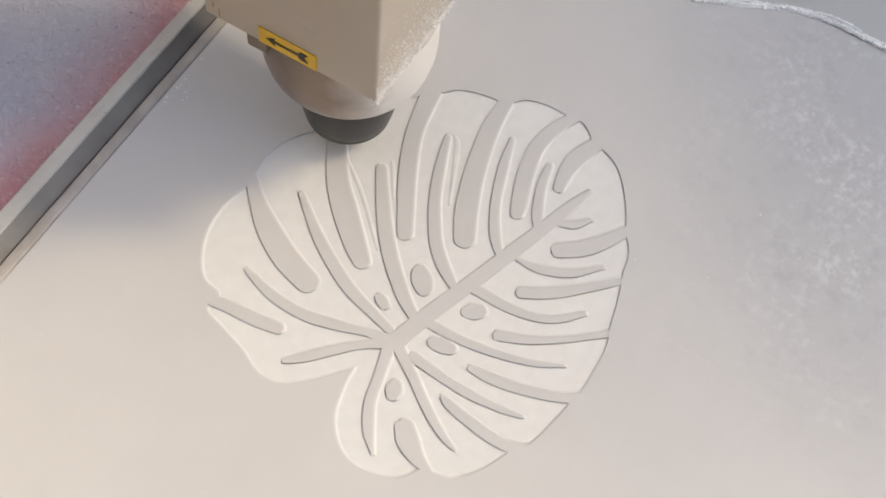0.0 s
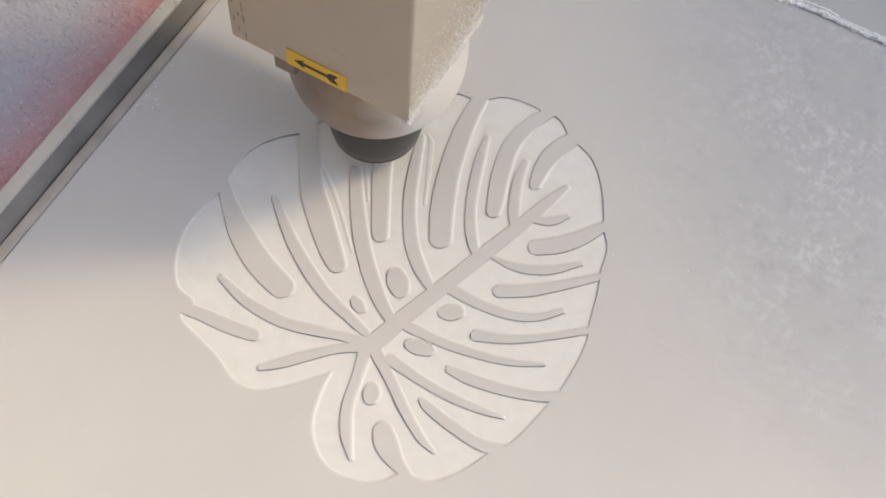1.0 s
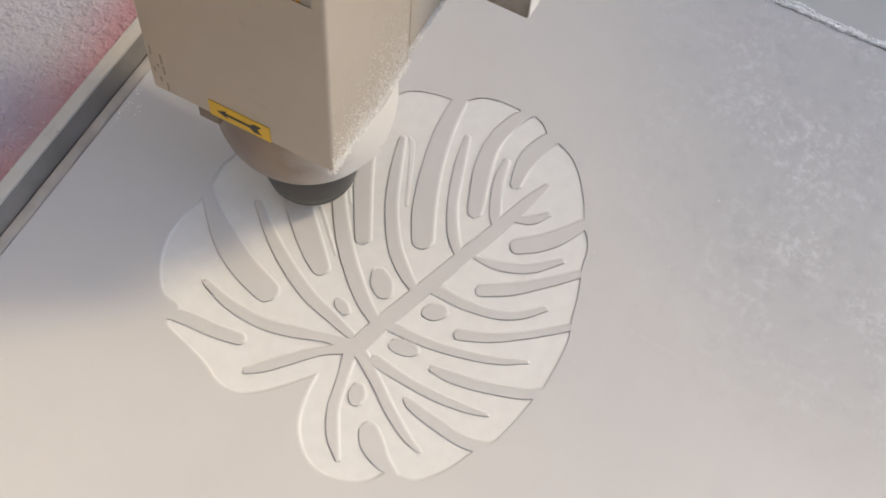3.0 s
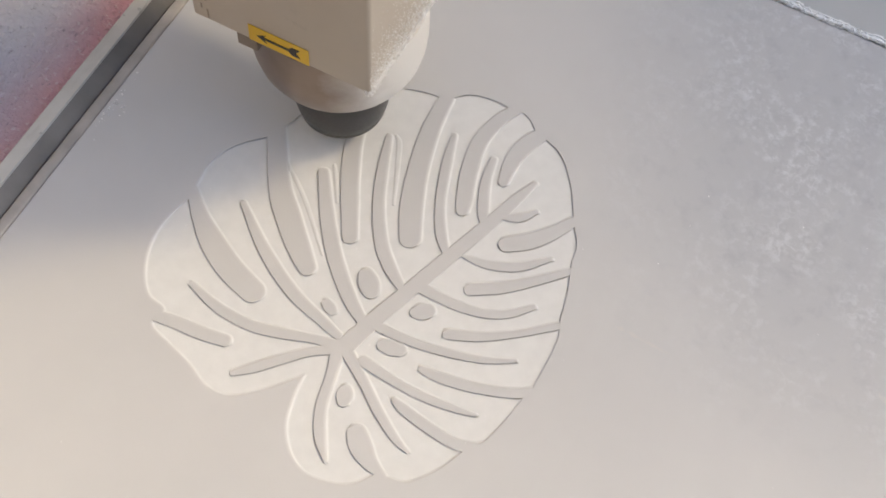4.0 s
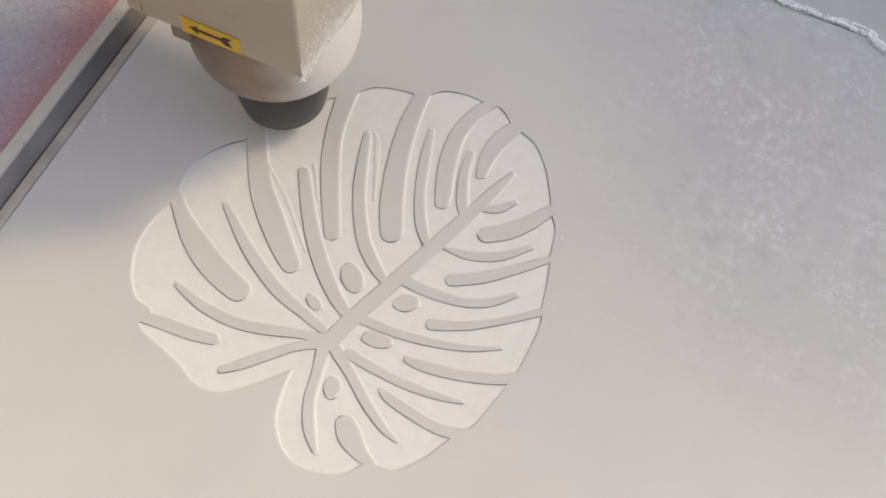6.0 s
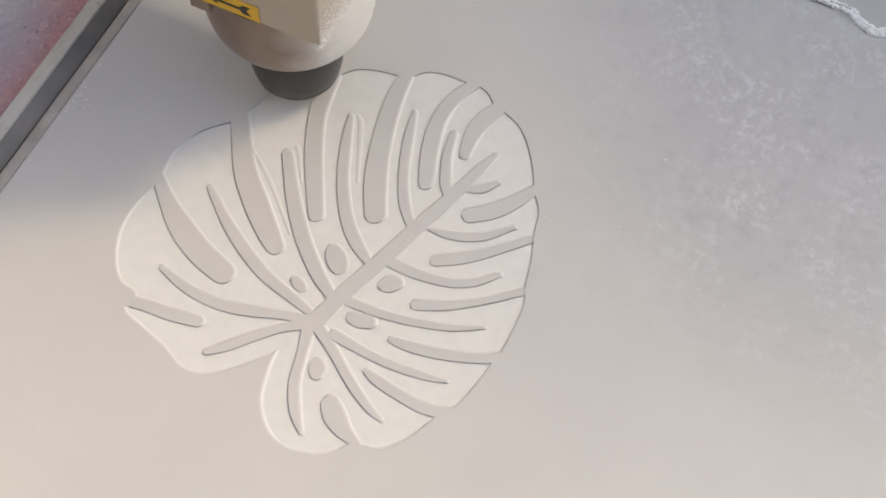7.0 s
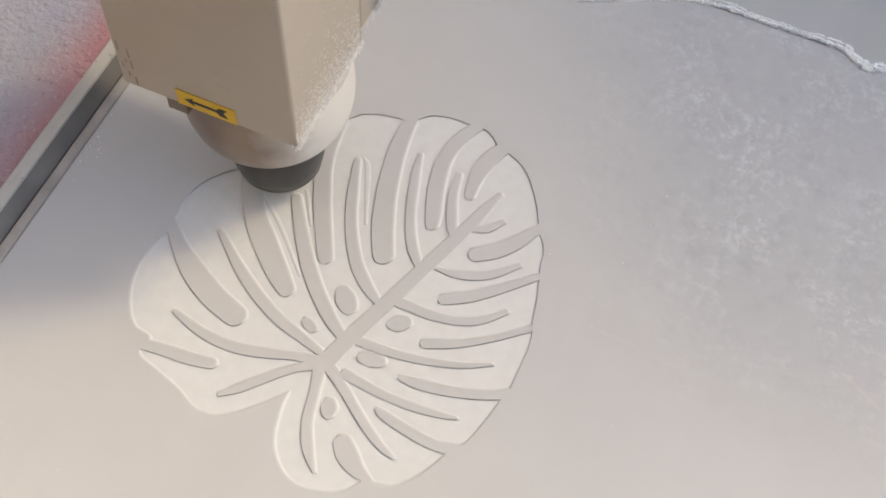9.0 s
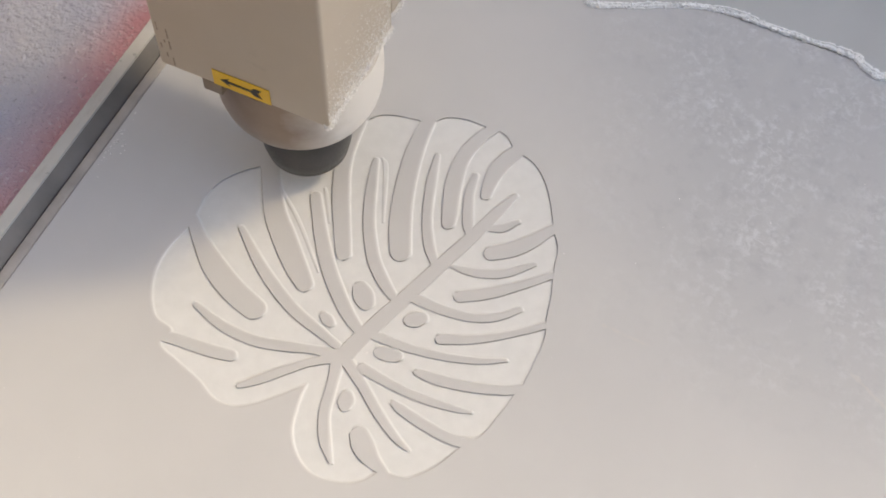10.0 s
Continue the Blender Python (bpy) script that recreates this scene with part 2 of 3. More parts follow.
# ------------------------------------------------------------ mesh helpers
def mesh_object(name, bm, material, parent=None, label="", smooth=False):
    bmesh.ops.recalc_face_normals(bm, faces=bm.faces)
    data = bpy.data.meshes.new(name)
    bm.to_mesh(data)
    bm.free()
    for mat in material if isinstance(material, (list, tuple)) else (material,):
        data.materials.append(mat)
    if smooth:
        data.polygons.foreach_set("use_smooth", [True] * len(data.polygons))
        data.set_sharp_from_angle(angle=radians(35))
    ob = new(name, data)
    if parent is not None:
        ob.parent = parent
    if label:
        tagged(ob, label)
    return ob


def part(name, bm, material, parent, label="", smooth=False):
    return mesh_object(name, bm, material, parent, label, smooth)


def box(lo, hi, bevel=0.0, segments=2):
    bm = bmesh.new()
    size = Vector(hi) - Vector(lo)
    bmesh.ops.create_cube(bm, size=1.0, matrix=Matrix.Translation((Vector(lo) + Vector(hi)) / 2) @ Matrix.Diagonal((*size, 1)))
    if bevel:
        bmesh.ops.bevel(bm, geom=bm.edges[:], offset=bevel, segments=segments, affect="EDGES", profile=0.5)
    return bm


def turned(profile, at=(0, 0, 0), steps=64):
    """A body turned round z from (radius, height) pairs, closed at both ends."""
    bm = bmesh.new()
    rings = []
    for r, h in profile:
        rings.append([bm.verts.new((at[0] + r * math.cos(2 * math.pi * i / steps), at[1] + r * math.sin(2 * math.pi * i / steps), at[2] + h)) for i in range(steps)])
    for a, b in zip(rings, rings[1:]):
        for i in range(steps):
            bm.faces.new((a[i], a[(i + 1) % steps], b[(i + 1) % steps], b[i]))
    bm.faces.new(rings[0]), bm.faces.new(rings[-1])
    return bm


def prism(outline, y0, y1):
    """A flat shape of (x, z) pairs given depth along y."""
    bm = bmesh.new()
    front = [bm.verts.new((x, y0, z)) for x, z in outline]
    back = [bm.verts.new((x, y1, z)) for x, z in outline]
    n = len(outline)
    bm.faces.new(front), bm.faces.new(back[::-1])
    for i in range(n):
        bm.faces.new((front[i], front[(i + 1) % n], back[(i + 1) % n], back[i]))
    return bm


def extruded(section, y0, y1):
    return prism(section, y0, y1)


# ------------------------------------------------------------ the carved board
DEPTH = 0.0014                       # of the pocket
SLIT_WIDTH = 1.20                          # width of the dark slit drawing the shade lines, millimetres
SHADE_SIDE = radians(75)            # direction of the flanks given a slit for their shade
FILLET = 1.9                         # width of the sloping flanks, millimetres
STEP = 0.0005                        # grid of the carved field
strokes, ledges = [], []


def spline(points, per=8):
    """Catmull-Rom curve through rows of numbers."""
    p = np.array(points, float)
    p = np.vstack([2 * p[0] - p[1], p, 2 * p[-1] - p[-2]])
    out = []
    for i in range(1, len(p) - 2):
        for t in np.arange(per) / per:
            a, b, c, d = p[i - 1], p[i], p[i + 1], p[i + 2]
            out.append(0.5 * (2 * b + (c - a) * t + (2 * a - 5 * b + 4 * c - d) * t * t + (3 * b - a - 3 * c + d) * t ** 3))
    out.append(p[-2])
    return np.array(out)


def slot(*points):
    strokes.append(spline(points))


vein = midrib = eye = slot


def step(*points):
    ledges.append(spline(points))


# islands left standing in the pocket: centre line x, y and half width, in millimetres
slot((-181.8, 69.4, 5.0), (-166.1, 58.6, 4.9), (-151.3, 44.9, 6.3), (-129.3, 28.5, 9.5), (-104.0, 14.7, 10.3), (-78.2, 6.0, 9.7))
vein((-125.2, 69.3, 2.4), (-89.6, 41.9, 4.8), (-51.4, 20.2, 5.1), (-19.3, 10.2, 4.1), (-1.7, 5.0, 3.2))
slot((-141.8, 148.3, 7.2), (-110.3, 99.9, 9.0), (-88.2, 76.4, 10.2), (-64.9, 54.8, 9.1), (-51.8, 44.0, 7.1))
vein((-83.5, 125.0, 4.5), (-59.1, 89.0, 5.8), (-36.2, 61.2, 6.2), (-9.9, 36.8, 5.6), (7.6, 25.0, 4.1))
slot((-88.9, 221.0, 8.6), (-79.5, 172.4, 7.2), (-64.7, 136.0, 7.5), (-46.9, 103.1, 6.9), (-35.8, 83.8, 6.3))
vein((-53.2, 181.0, 2.6), (-42.8, 150.3, 4.5), (-30.0, 120.3, 4.9), (-12.0, 91.8, 5.3), (5.3, 74.7, 5.2), (20.9, 64.0, 3.3))
slot((-29.7, 249.7, 6.4), (-29.0, 236.3, 6.4), (-26.3, 204.0, 7.8), (-17.1, 163.8, 8.6), (-5.3, 130.1, 9.4), (6.7, 105.6, 8.7))
vein((-6.6, 208.8, 2.1), (0.4, 181.6, 4.1), (12.0, 147.5, 4.0), (25.6, 122.1, 4.4), (40.2, 105.4, 2.9))
slot((30.0, 262.0, 4.8), (19.3, 240.6, 6.3), (15.1, 213.0, 6.7), (19.7, 184.5, 7.1), (28.4, 158.1, 6.5), (31.4, 148.7, 5.4))
vein((32.4, 203.8, 2.6), (36.0, 182.2, 4.0), (45.9, 156.9, 4.5), (53.4, 144.9, 2.9))
slot((58.7, 249.5, 6.3), (49.8, 229.0, 7.8), (47.0, 208.7, 6.7), (49.0, 188.7, 4.6))
midrib((7.2, 1.2, 7.7), (16.7, 33.6, 6.9), (30.1, 72.2, 6.6), (43.6, 112.4, 6.3), (55.7, 147.6, 5.9), (65.3, 178.9, 5.0), (72.2, 199.2, 2.5))
vein((61.5, 158.2, 2.5), (75.4, 164.7, 4.0), (84.8, 175.7, 2.0))
slot((117.4, 187.4, 4.0), (104.0, 164.6, 6.4), (91.3, 149.1, 7.3), (76.5, 137.7, 6.8))
vein((48.1, 111.7, 1.0), (71.0, 114.3, 3.8), (93.9, 124.2, 3.8), (113.2, 142.5, 1.9))
slot((135.7, 144.4, 2.9), (114.8, 123.4, 3.8), (90.4, 101.9, 5.2), (69.2, 88.4, 5.2))
vein((30.6, 71.4, 4.7), (61.6, 70.8, 4.2), (87.2, 75.0, 3.7), (105.0, 84.0, 3.3), (119.2, 98.2, 2.3))
slot((148.0, 97.6, 3.2), (120.4, 73.9, 2.8), (94.7, 56.5, 3.7), (71.3, 46.2, 4.6))
eye((41.2, 51.0, 5.2), (44.9, 53.5, 7.1), (48.5, 56.1, 6.0))
vein((13.6, 26.0, 4.1), (50.7, 27.6, 3.6), (80.2, 32.9, 3.2), (105.7, 40.7, 2.7), (126.4, 51.0, 1.4))
eye((32.0, 14.7, 5.1), (38.6, 15.8, 6.5), (45.3, 16.9, 5.0))
slot((154.4, 38.7, 4.0), (135.5, 26.4, 4.0), (106.5, 16.7, 4.4), (81.9, 12.1, 4.5), (66.6, 11.2, 2.7))
vein((25.1, -4.1, 4.5), (56.0, -7.4, 3.5), (80.7, -7.5, 3.5), (103.9, -5.1, 2.6), (118.8, -2.1, 1.3))
slot((131.3, -24.9, 4.3), (112.4, -29.0, 4.3), (86.7, -26.4, 4.3), (68.6, -23.0, 3.9), (60.7, -20.5, 2.2))
vein((11.1, -3.5, 4.9), (34.9, -19.6, 4.0), (54.4, -34.0, 3.9), (74.8, -46.2, 3.0), (87.8, -51.0, 1.3))
eye((24.8, -30.8, 4.9), (26.2, -34.7, 6.3), (27.6, -38.7, 4.9))
slot((48.5, -56.0, 7.3), (55.8, -63.2, 8.5), (67.0, -70.5, 5.9), (80.0, -75.5, 2.9), (88.6, -81.1, 3.3))
vein((3.9, -4.2, 5.4), (10.4, -28.6, 4.0), (15.9, -51.8, 4.3), (26.5, -71.2, 4.3), (38.8, -85.5, 1.3))
vein((3.4, -3.4, 5.4), (-13.8, -16.5, 3.6), (-29.4, -31.9, 4.0), (-44.4, -47.9, 4.0), (-55.9, -58.9, 2.2))
vein((-122.7, -10.8, 2.3), (-95.2, -18.1, 4.1), (-65.8, -19.3, 4.5), (-41.1, -13.7, 4.5), (-19.8, -7.0, 3.6), (2.0, -1.0, 4.5))
slot((-146.9, -49.3, 4.1), (-118.8, -44.5, 5.0), (-94.2, -42.4, 5.4), (-74.8, -39.0, 4.9))
eye((-23.6, 24.7, 3.6), (-19.8, 22.7, 4.6), (-16.0, 20.8, 3.6))
eye((-8.2, 60.7, 6.1), (-3.2, 55.4, 8.3), (1.8, 50.1, 6.8))
step((-120.8, 124.1, 1.0), (-85.2, 97.2, 1.5), (-47.1, 60.2, 1.0))
step((-79.8, 135.9, 1.0), (-74.8, 129.4, 1.5), (-60.5, 106.9, 1.0))
step((-48.8, 185.8, 1.0), (-41.1, 176.3, 2.1), (-19.5, 127.1, 1.0))

# the leaf's rim, lobe by lobe, in millimetres
left_lobes = [(-165, 53), (-170, 29), (-169, 4), (-160, -18), (-146, -34), (-129, -39), (-130, -54), (-110, -61), (-87, -68), (-70, -76), (-55, -77), (-42, -71), (-26, -56), (-8, -35)]
base_lobes = [(-8, -35), (-6, -54), (0, -75), (13, -91), (29, -99), (47, -98), (64, -91), (76, -75), (85, -74), (98, -71), (112, -54), (123, -31)]
right_lobes = [(120, -26), (130, -21), (135, -12), (141, 11), (144, 27), (147, 40), (148, 63), (147, 84), (142, 99), (138, 119), (133, 136), (129, 149), (126, 165), (115, 182), (105, 202), (90, 224), (77, 236), (63, 242)]
top_lobes = [(54, 242), (43, 253), (33, 257), (22, 256), (3, 256), (-14, 251), (-27, 239), (-41, 236), (-56, 233), (-70, 227), (-78, 218), (-92, 205), (-109, 190), (-125, 170), (-132, 150), (-140, 133), (-152, 121), (-163, 105), (-168, 86), (-167, 71)]
rim = np.vstack([spline(lobes, 6) for lobes in (left_lobes, base_lobes, right_lobes, top_lobes)])


def stroke_distance(X, Y, line):
    """Signed distance to a tapered stroke, negative inside."""
    best = np.full(X.shape, 1e3)
    for (ax, ay, aw), (bx, by, bw) in zip(line, line[1:]):
        dx, dy = bx - ax, by - ay
        t = np.clip(((X - ax) * dx + (Y - ay) * dy) / (dx * dx + dy * dy + 1e-9), 0, 1)
        best = np.minimum(best, np.hypot(X - ax - t * dx, Y - ay - t * dy) - (aw + (bw - aw) * t))
    return best


def rim_distance(X, Y, ring):
    """Signed distance to a closed outline, negative inside."""
    best, inside = np.full(X.shape, 1e3), np.zeros(X.shape, bool)
    for (ax, ay), (bx, by) in zip(ring, np.roll(ring, -1, axis=0)):
        dx, dy = bx - ax, by - ay
        t = np.clip(((X - ax) * dx + (Y - ay) * dy) / (dx * dx + dy * dy + 1e-9), 0, 1)
        best = np.minimum(best, np.hypot(X - ax - t * dx, Y - ay - t * dy))
        if dy:
            inside ^= ((ay > Y) != (by > Y)) & (X < ax + (Y - ay) / dy * dx)
    return np.where(inside, -best, best)


def carved_board():
    lo, hi = np.array((-0.186, -0.114)), np.array((0.162, 0.270))
    nx, ny = (np.round((hi - lo) / STEP).astype(int) + 1)
    xs, ys = np.linspace(lo[0], hi[0], nx), np.linspace(lo[1], hi[1], ny)
    X, Y = np.meshgrid(xs * 1000, ys * 1000)
    field = rim_distance(X, Y, rim)
    for line in strokes:
        x0, y0 = line[:, :2].min(0) - 14
        x1, y1 = line[:, :2].max(0) + 14
        i0, i1 = np.searchsorted(xs * 1000, (x0, x1))
        j0, j1 = np.searchsorted(ys * 1000, (y0, y1))
        cut = (slice(j0, j1), slice(i0, i1))
        if i1 > i0 and j1 > j0:
            field[cut] = np.maximum(field[cut], -stroke_distance(X[cut], Y[cut], line))
    # upright flanks: the grid's points beside the rim move onto it
    low = field < 0
    edge = np.zeros(low.shape, bool)
    for axis in (0, 1):
        for shift in (1, -1):
            edge |= np.roll(low, shift, axis) != low
    gy, gx = np.gradient(field, STEP * 1000)
    steep = np.maximum(np.hypot(gx, gy), 0.3)
    # shaded-side flanks lean under the skin: a narrow slit, open below, drawing their shade
    lean = (gx * math.cos(SHADE_SIDE) + gy * math.sin(SHADE_SIDE)) / steep
    shade_slit = np.clip((lean + 0.08) / 0.30, 0, 1)
    run = np.where(low, -0.10 + 1.50 * shade_slit, 0.10) - field
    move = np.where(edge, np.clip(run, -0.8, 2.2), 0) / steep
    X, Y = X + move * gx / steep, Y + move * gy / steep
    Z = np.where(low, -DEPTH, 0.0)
    Z = np.where(low & (field > -SLIT_WIDTH), -DEPTH - 0.0060 * shade_slit, Z)
    # skin edge dips on sunlit flanks only, baring pale core as a bright line
    worn = np.clip((0.25 - lean) / 0.4, 0, 1)
    Z = np.where(low, Z, -0.00055 * worn * np.clip(1 - (field + np.where(edge, 0.1 - field, 0)) / 1.3, 0, 1) ** 1.5)
    # flanks that face the sun slope in a soft fillet, shaped for a highlight
    facing = np.clip((-lean - 0.05) / 0.4, 0, 1)
    inward = np.where(edge, -0.10, field)
    Z = np.where(low, np.maximum(Z, -DEPTH * (1 - 0.85 * facing * np.clip(1 + inward / FILLET, 0, 1) ** 1.5)), Z)
    for line in ledges:
        d = stroke_distance(X, Y, line)
        Z = np.where(low & ~edge, Z + 0.0006 * np.clip(0.5 - d / 0.8, 0, 1), Z)
    verts = np.stack([X.ravel() / 1000, Y.ravel() / 1000, Z.ravel()], 1)
    idx = np.arange(nx * ny).reshape(ny, nx)
    quads = np.stack([idx[:-1, :-1], idx[:-1, 1:], idx[1:, 1:], idx[1:, :-1]], -1).reshape(-1, 4)
    n = len(verts)
    x0, x1, y0, y1, base = -0.2727, 0.95, -0.75, 0.476, -0.018
    # flat skin round the carved field, and the board's sides
    extra = [(x0, y0, 0), (x1, y0, 0), (x1, lo[1], 0), (x0, lo[1], 0), (lo[0], lo[1], 0), (lo[0], hi[1], 0), (x0, hi[1], 0),
             (hi[0], lo[1], 0), (x1, hi[1], 0), (hi[0], hi[1], 0), (x1, y1, 0), (x0, y1, 0),
             (x0, y0, base), (x1, y0, base), (x1, y1, base), (x0, y1, base)]
    faces = [(0, 1, 2, 3), (3, 4, 5, 6), (7, 2, 8, 9), (6, 8, 10, 11), (0, 12, 13, 1), (1, 13, 14, 10), (10, 14, 15, 11), (11, 15, 12, 0)]
    data = bpy.data.meshes.new("carved_board")
    data.from_pydata([tuple(v) for v in verts] + extra, [], [tuple(q) for q in quads] + [tuple(n + i for i in f) for f in faces])
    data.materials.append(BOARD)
    data.polygons.foreach_set("use_smooth", [True] * len(quads) + [False] * len(faces))
    data.set_sharp_from_angle(angle=radians(40))
    board = new("carved_board", data)
    return tagged(board, "grey-skinned plastic board with a white monstera leaf milled into it", "board")


board = carved_board()


# ------------------------------------------------------------ machine bed, room
def bed():
    top = box((-0.45, -0.80, -0.080), (1.0, 1.25, -0.0181), 0.004)
    tagged(mesh_object("machine_bed", top, STEEL), "steel bed of the router under the boards", "machine bed")
    sheet = box((-0.272, 0.4765, -0.018), (0.95, 1.15, -0.0035), 0.0008)
    tagged(mesh_object("grey_board", sheet, SHEET), "plain grey plastic board lying beyond the carved one", "board")
    panel = box((-0.110, -0.80, -0.017), (0.110, 1.2, 0.0), 0.002)
    ob = new("side_panel")
    ob.location = (-0.4192, 0, 0.004)
    part("coated_top", panel, SPECKLE, ob, "speckled coat with a red stripe")
    part("panel_core", box((-0.108, -0.79, -0.0215), (0.108, 1.19, -0.0172), 0.001), STEEL, ob, "steel backing plate")
    tagged(ob, "speckled grey coated side panel with a red stripe along its edge", "panel")
    rail = new("edge_rail")
    tagged(rail, "metal edge rail with cream strip and grey channel", "rail")
    part("top_strip", extruded([(-0.3085, -0.018), (-0.2955, -0.018), (-0.2955, 0.0085), (-0.2965, 0.0100), (-0.3075, 0.0100), (-0.3085, 0.0090)], -0.79, 1.19), CREAM, rail, "cream painted flat strip with scuffs")
    part("channel", extruded([(-0.2953, -0.018), (-0.2850, -0.018), (-0.2850, -0.0020), (-0.2953, 0.0088)], -0.79, 1.19), ALUMINIUM, rail, "dull grey metal channel")
    # a dark strip added to draw the gap between channel and lip
    part("gap_strip", extruded([(-0.2848, -0.018), (-0.2838, -0.018), (-0.2838, -0.0045), (-0.2848, -0.0045)], -0.79, 1.19), GAP_STRIP, rail, "dark grey strip in the gap beside the lip")
    part("lip", extruded([(-0.2836, -0.018), (-0.2736, -0.018), (-0.2736, -0.0006), (-0.2752, 0.0003), (-0.2786, 0.0006), (-0.2822, 0.0003), (-0.2836, -0.0010)], -0.79, 1.19), LIP, rail, "rounded pale lip")


WALL_TOP = 3.63


def room():
    """A floor and unseen walls added round the machine to shape its light, open above."""
    tagged(mesh_object("floor", box((-5, -5, -0.95), (6, 6, -0.85)), CONCRETE), "grey concrete workshop floor", "floor", kind="structure")
    # dark wall added out of view to keep the head's front dim
    tagged(mesh_object("dimming_wall", box((-1.35, -1.7, -0.85), (6, -1.5, 3.3)), GREYWALL), "unseen grey plastered wall added to dim the head front", "wall", kind="structure")
    # cream wall added out of view to bounce warm light into the shadow
    tagged(mesh_object("bounce_wall", box((-1.35, -1.5, -0.85), (-1.15, 2.2, 2.4)), CREAMWALL), "unseen cream plastered wall added to bounce warm light", "wall", kind="structure")
    # the sun comes over this wall, added to shade the far side softly
    tagged(mesh_object("shading_wall", box((-3, 2.2, -0.85), (6, 2.4, WALL_TOP)), PLASTER), "unseen pale plastered wall added to shade the far side", "wall", kind="structure")


# ------------------------------------------------------------ the spindle head; its origin stands on the board under the front corner
HW, HD, HB, HT = 0.1405, 0.105, 0.1714, 0.62     # width, front depth, underside, top
NX, NY = -0.0650, 0.0708                          # spindle axis


def double_arrow(y):
    """Barbed double arrow with a feathered tail."""
    s = 0.001
    pts = [(-17, 0), (-9.5, 4.2), (-11, 1.2), (8, 1.2), (11, 4.4), (17, 4.4), (13.6, 0), (17, -4.4), (11, -4.4), (8, -1.2), (-11, -1.2), (-9.5, -4.2)]
    cx, cz = -0.0708, HB + 0.0102
    return prism([(cx + x * s, cz + z * s) for x, z in pts], y - 0.0003, y)


def spindle_head():
    head = new("spindle_head")
    tagged(head, "beige router spindle head with black collet nut and yellow arrow sticker", "spindle head")
    split = 0.335
    shell = prism([(-HW, HB), (0, HB), (0, HT), (-0.006, HT), (-0.006, split), (-HW, split)], 0, HD)
    bmesh.ops.bevel(shell, geom=shell.edges[:], offset=0.0028, segments=3, affect="EDGES", profile=0.5)
    part("cover", shell, PAINT, head, "beige painted sheet cover dusted with white chips", True)
    part("upper_body", box((-HW + 0.001, 0.0018, split - 0.004), (-0.0058, HD - 0.001, HT - 0.001), 0.001), PAINT, head, smooth=True)
    part("side_plate", box((-0.125, HD + 0.0012, HB + 0.012), (-0.0008, 0.162, HT), 0.002), PAINT, head, "beige rear cover with a seam", True)
    # sticker
    sticker = part("sticker", box((-0.0945, -0.0007, HB + 0.0018), (-0.0470, -0.0001, HB + 0.0186), 0.0002, 1), YELLOW, head, "yellow rotation sticker")
    part("arrow", double_arrow(-0.0008), INK, sticker, "black double arrow")
    # worn stamp near the cover's lower corner, too faint to read
    for x, z0, z1 in ((0.0042, 0.040, 0.049), (0.0046, 0.021, 0.026), (0.0080, 0.012, 0.017), (0.0082, 0.028, 0.031), (0.0118, 0.034, 0.044), (0.0122, 0.022, 0.031), (0.0126, 0.004, 0.013)):
        part("stamp_mark", box((-HW + x, -0.0003, HB + z0), (-HW + x + 0.0012, 0.0, HB + z1)), STAMP, head, "faded brown stamp mark")
    # nose
    part("flange", box((-0.1085, 0.0035, HB - 0.017), (-0.092, 0.1240, HB - 0.0004), 0.0012), FLANGE, head, "dull square flange", True)
    nose = [(0.0650, -0.0095), (0.0666, -0.028), (0.0668, -0.042), (0.0660, -0.053), (0.0636, -0.064), (0.0590, -0.0735), (0.0518, -0.0812), (0.0462, -0.0855), (0.0412, -0.0878), (0.0405, -0.0905)]
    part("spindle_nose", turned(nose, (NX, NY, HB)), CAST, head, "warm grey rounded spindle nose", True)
    part("gap_ring", turned([(0.0345, -0.0895), (0.0345, -0.0975)], (NX, NY, HB)), GAP, head, "black ring for the shaded recess above the nut", True)
    nut = part("collet_nut", turned([(0.0352, -0.0968), (0.0378, -0.0980), (0.0388, -0.1005), (0.0389, -0.1190), (0.0382, -0.1310), (0.0364, -0.1400), (0.0338, -0.1455)], (NX, NY, HB)), BLACK, head, "dusty black spinning collet nut", True)
    part("nut_rim", turned([(0.0349, -0.1440), (0.0351, -0.1460), (0.0329, -0.1496), (0.0150, -0.1506), (0.0140, -0.1480)], (NX, NY, HB)), RIM, nut, "worn bright lower rim", True)
    part("cutter", turned([(0.0030, -0.144), (0.0030, -HB - 0.0024), (0.0022, -HB - 0.0028)], (NX, NY, HB), 20), CHROME, head, "steel end mill", True)
    # rating plate on the upper body
    label = part("rating_plate", box((-0.066, 0.0010, 0.3365), (-0.0075, 0.0017, 0.430), 0.0002, 1), PAPER, head, "silver rating plate with grey print")
    for i, (x, z0, z1) in enumerate(((-0.034, 0.372, 0.400), (-0.0275, 0.368, 0.412), (-0.0235, 0.366, 0.414), (-0.0195, 0.365, 0.415), (-0.0155, 0.364, 0.416))):
        part("print_bar", box((x, 0.0006, z0), (x + 0.0019, 0.0009, z1)), GREYINK, label, "grey line of print")
    for x in (-0.0415, -0.0385, -0.0085):
        part("print_line", box((x, 0.0006, 0.340), (x + 0.0007, 0.0009, 0.425)), GREYINK, label)
    part("print_patch", box((-0.0645, 0.0006, 0.339), (-0.0435, 0.0009, 0.366)), plain("printed_drawing", (0.22, 0.21, 0.20), 0.5, wear=0.5, scale=900), label, "grey printed drawing")
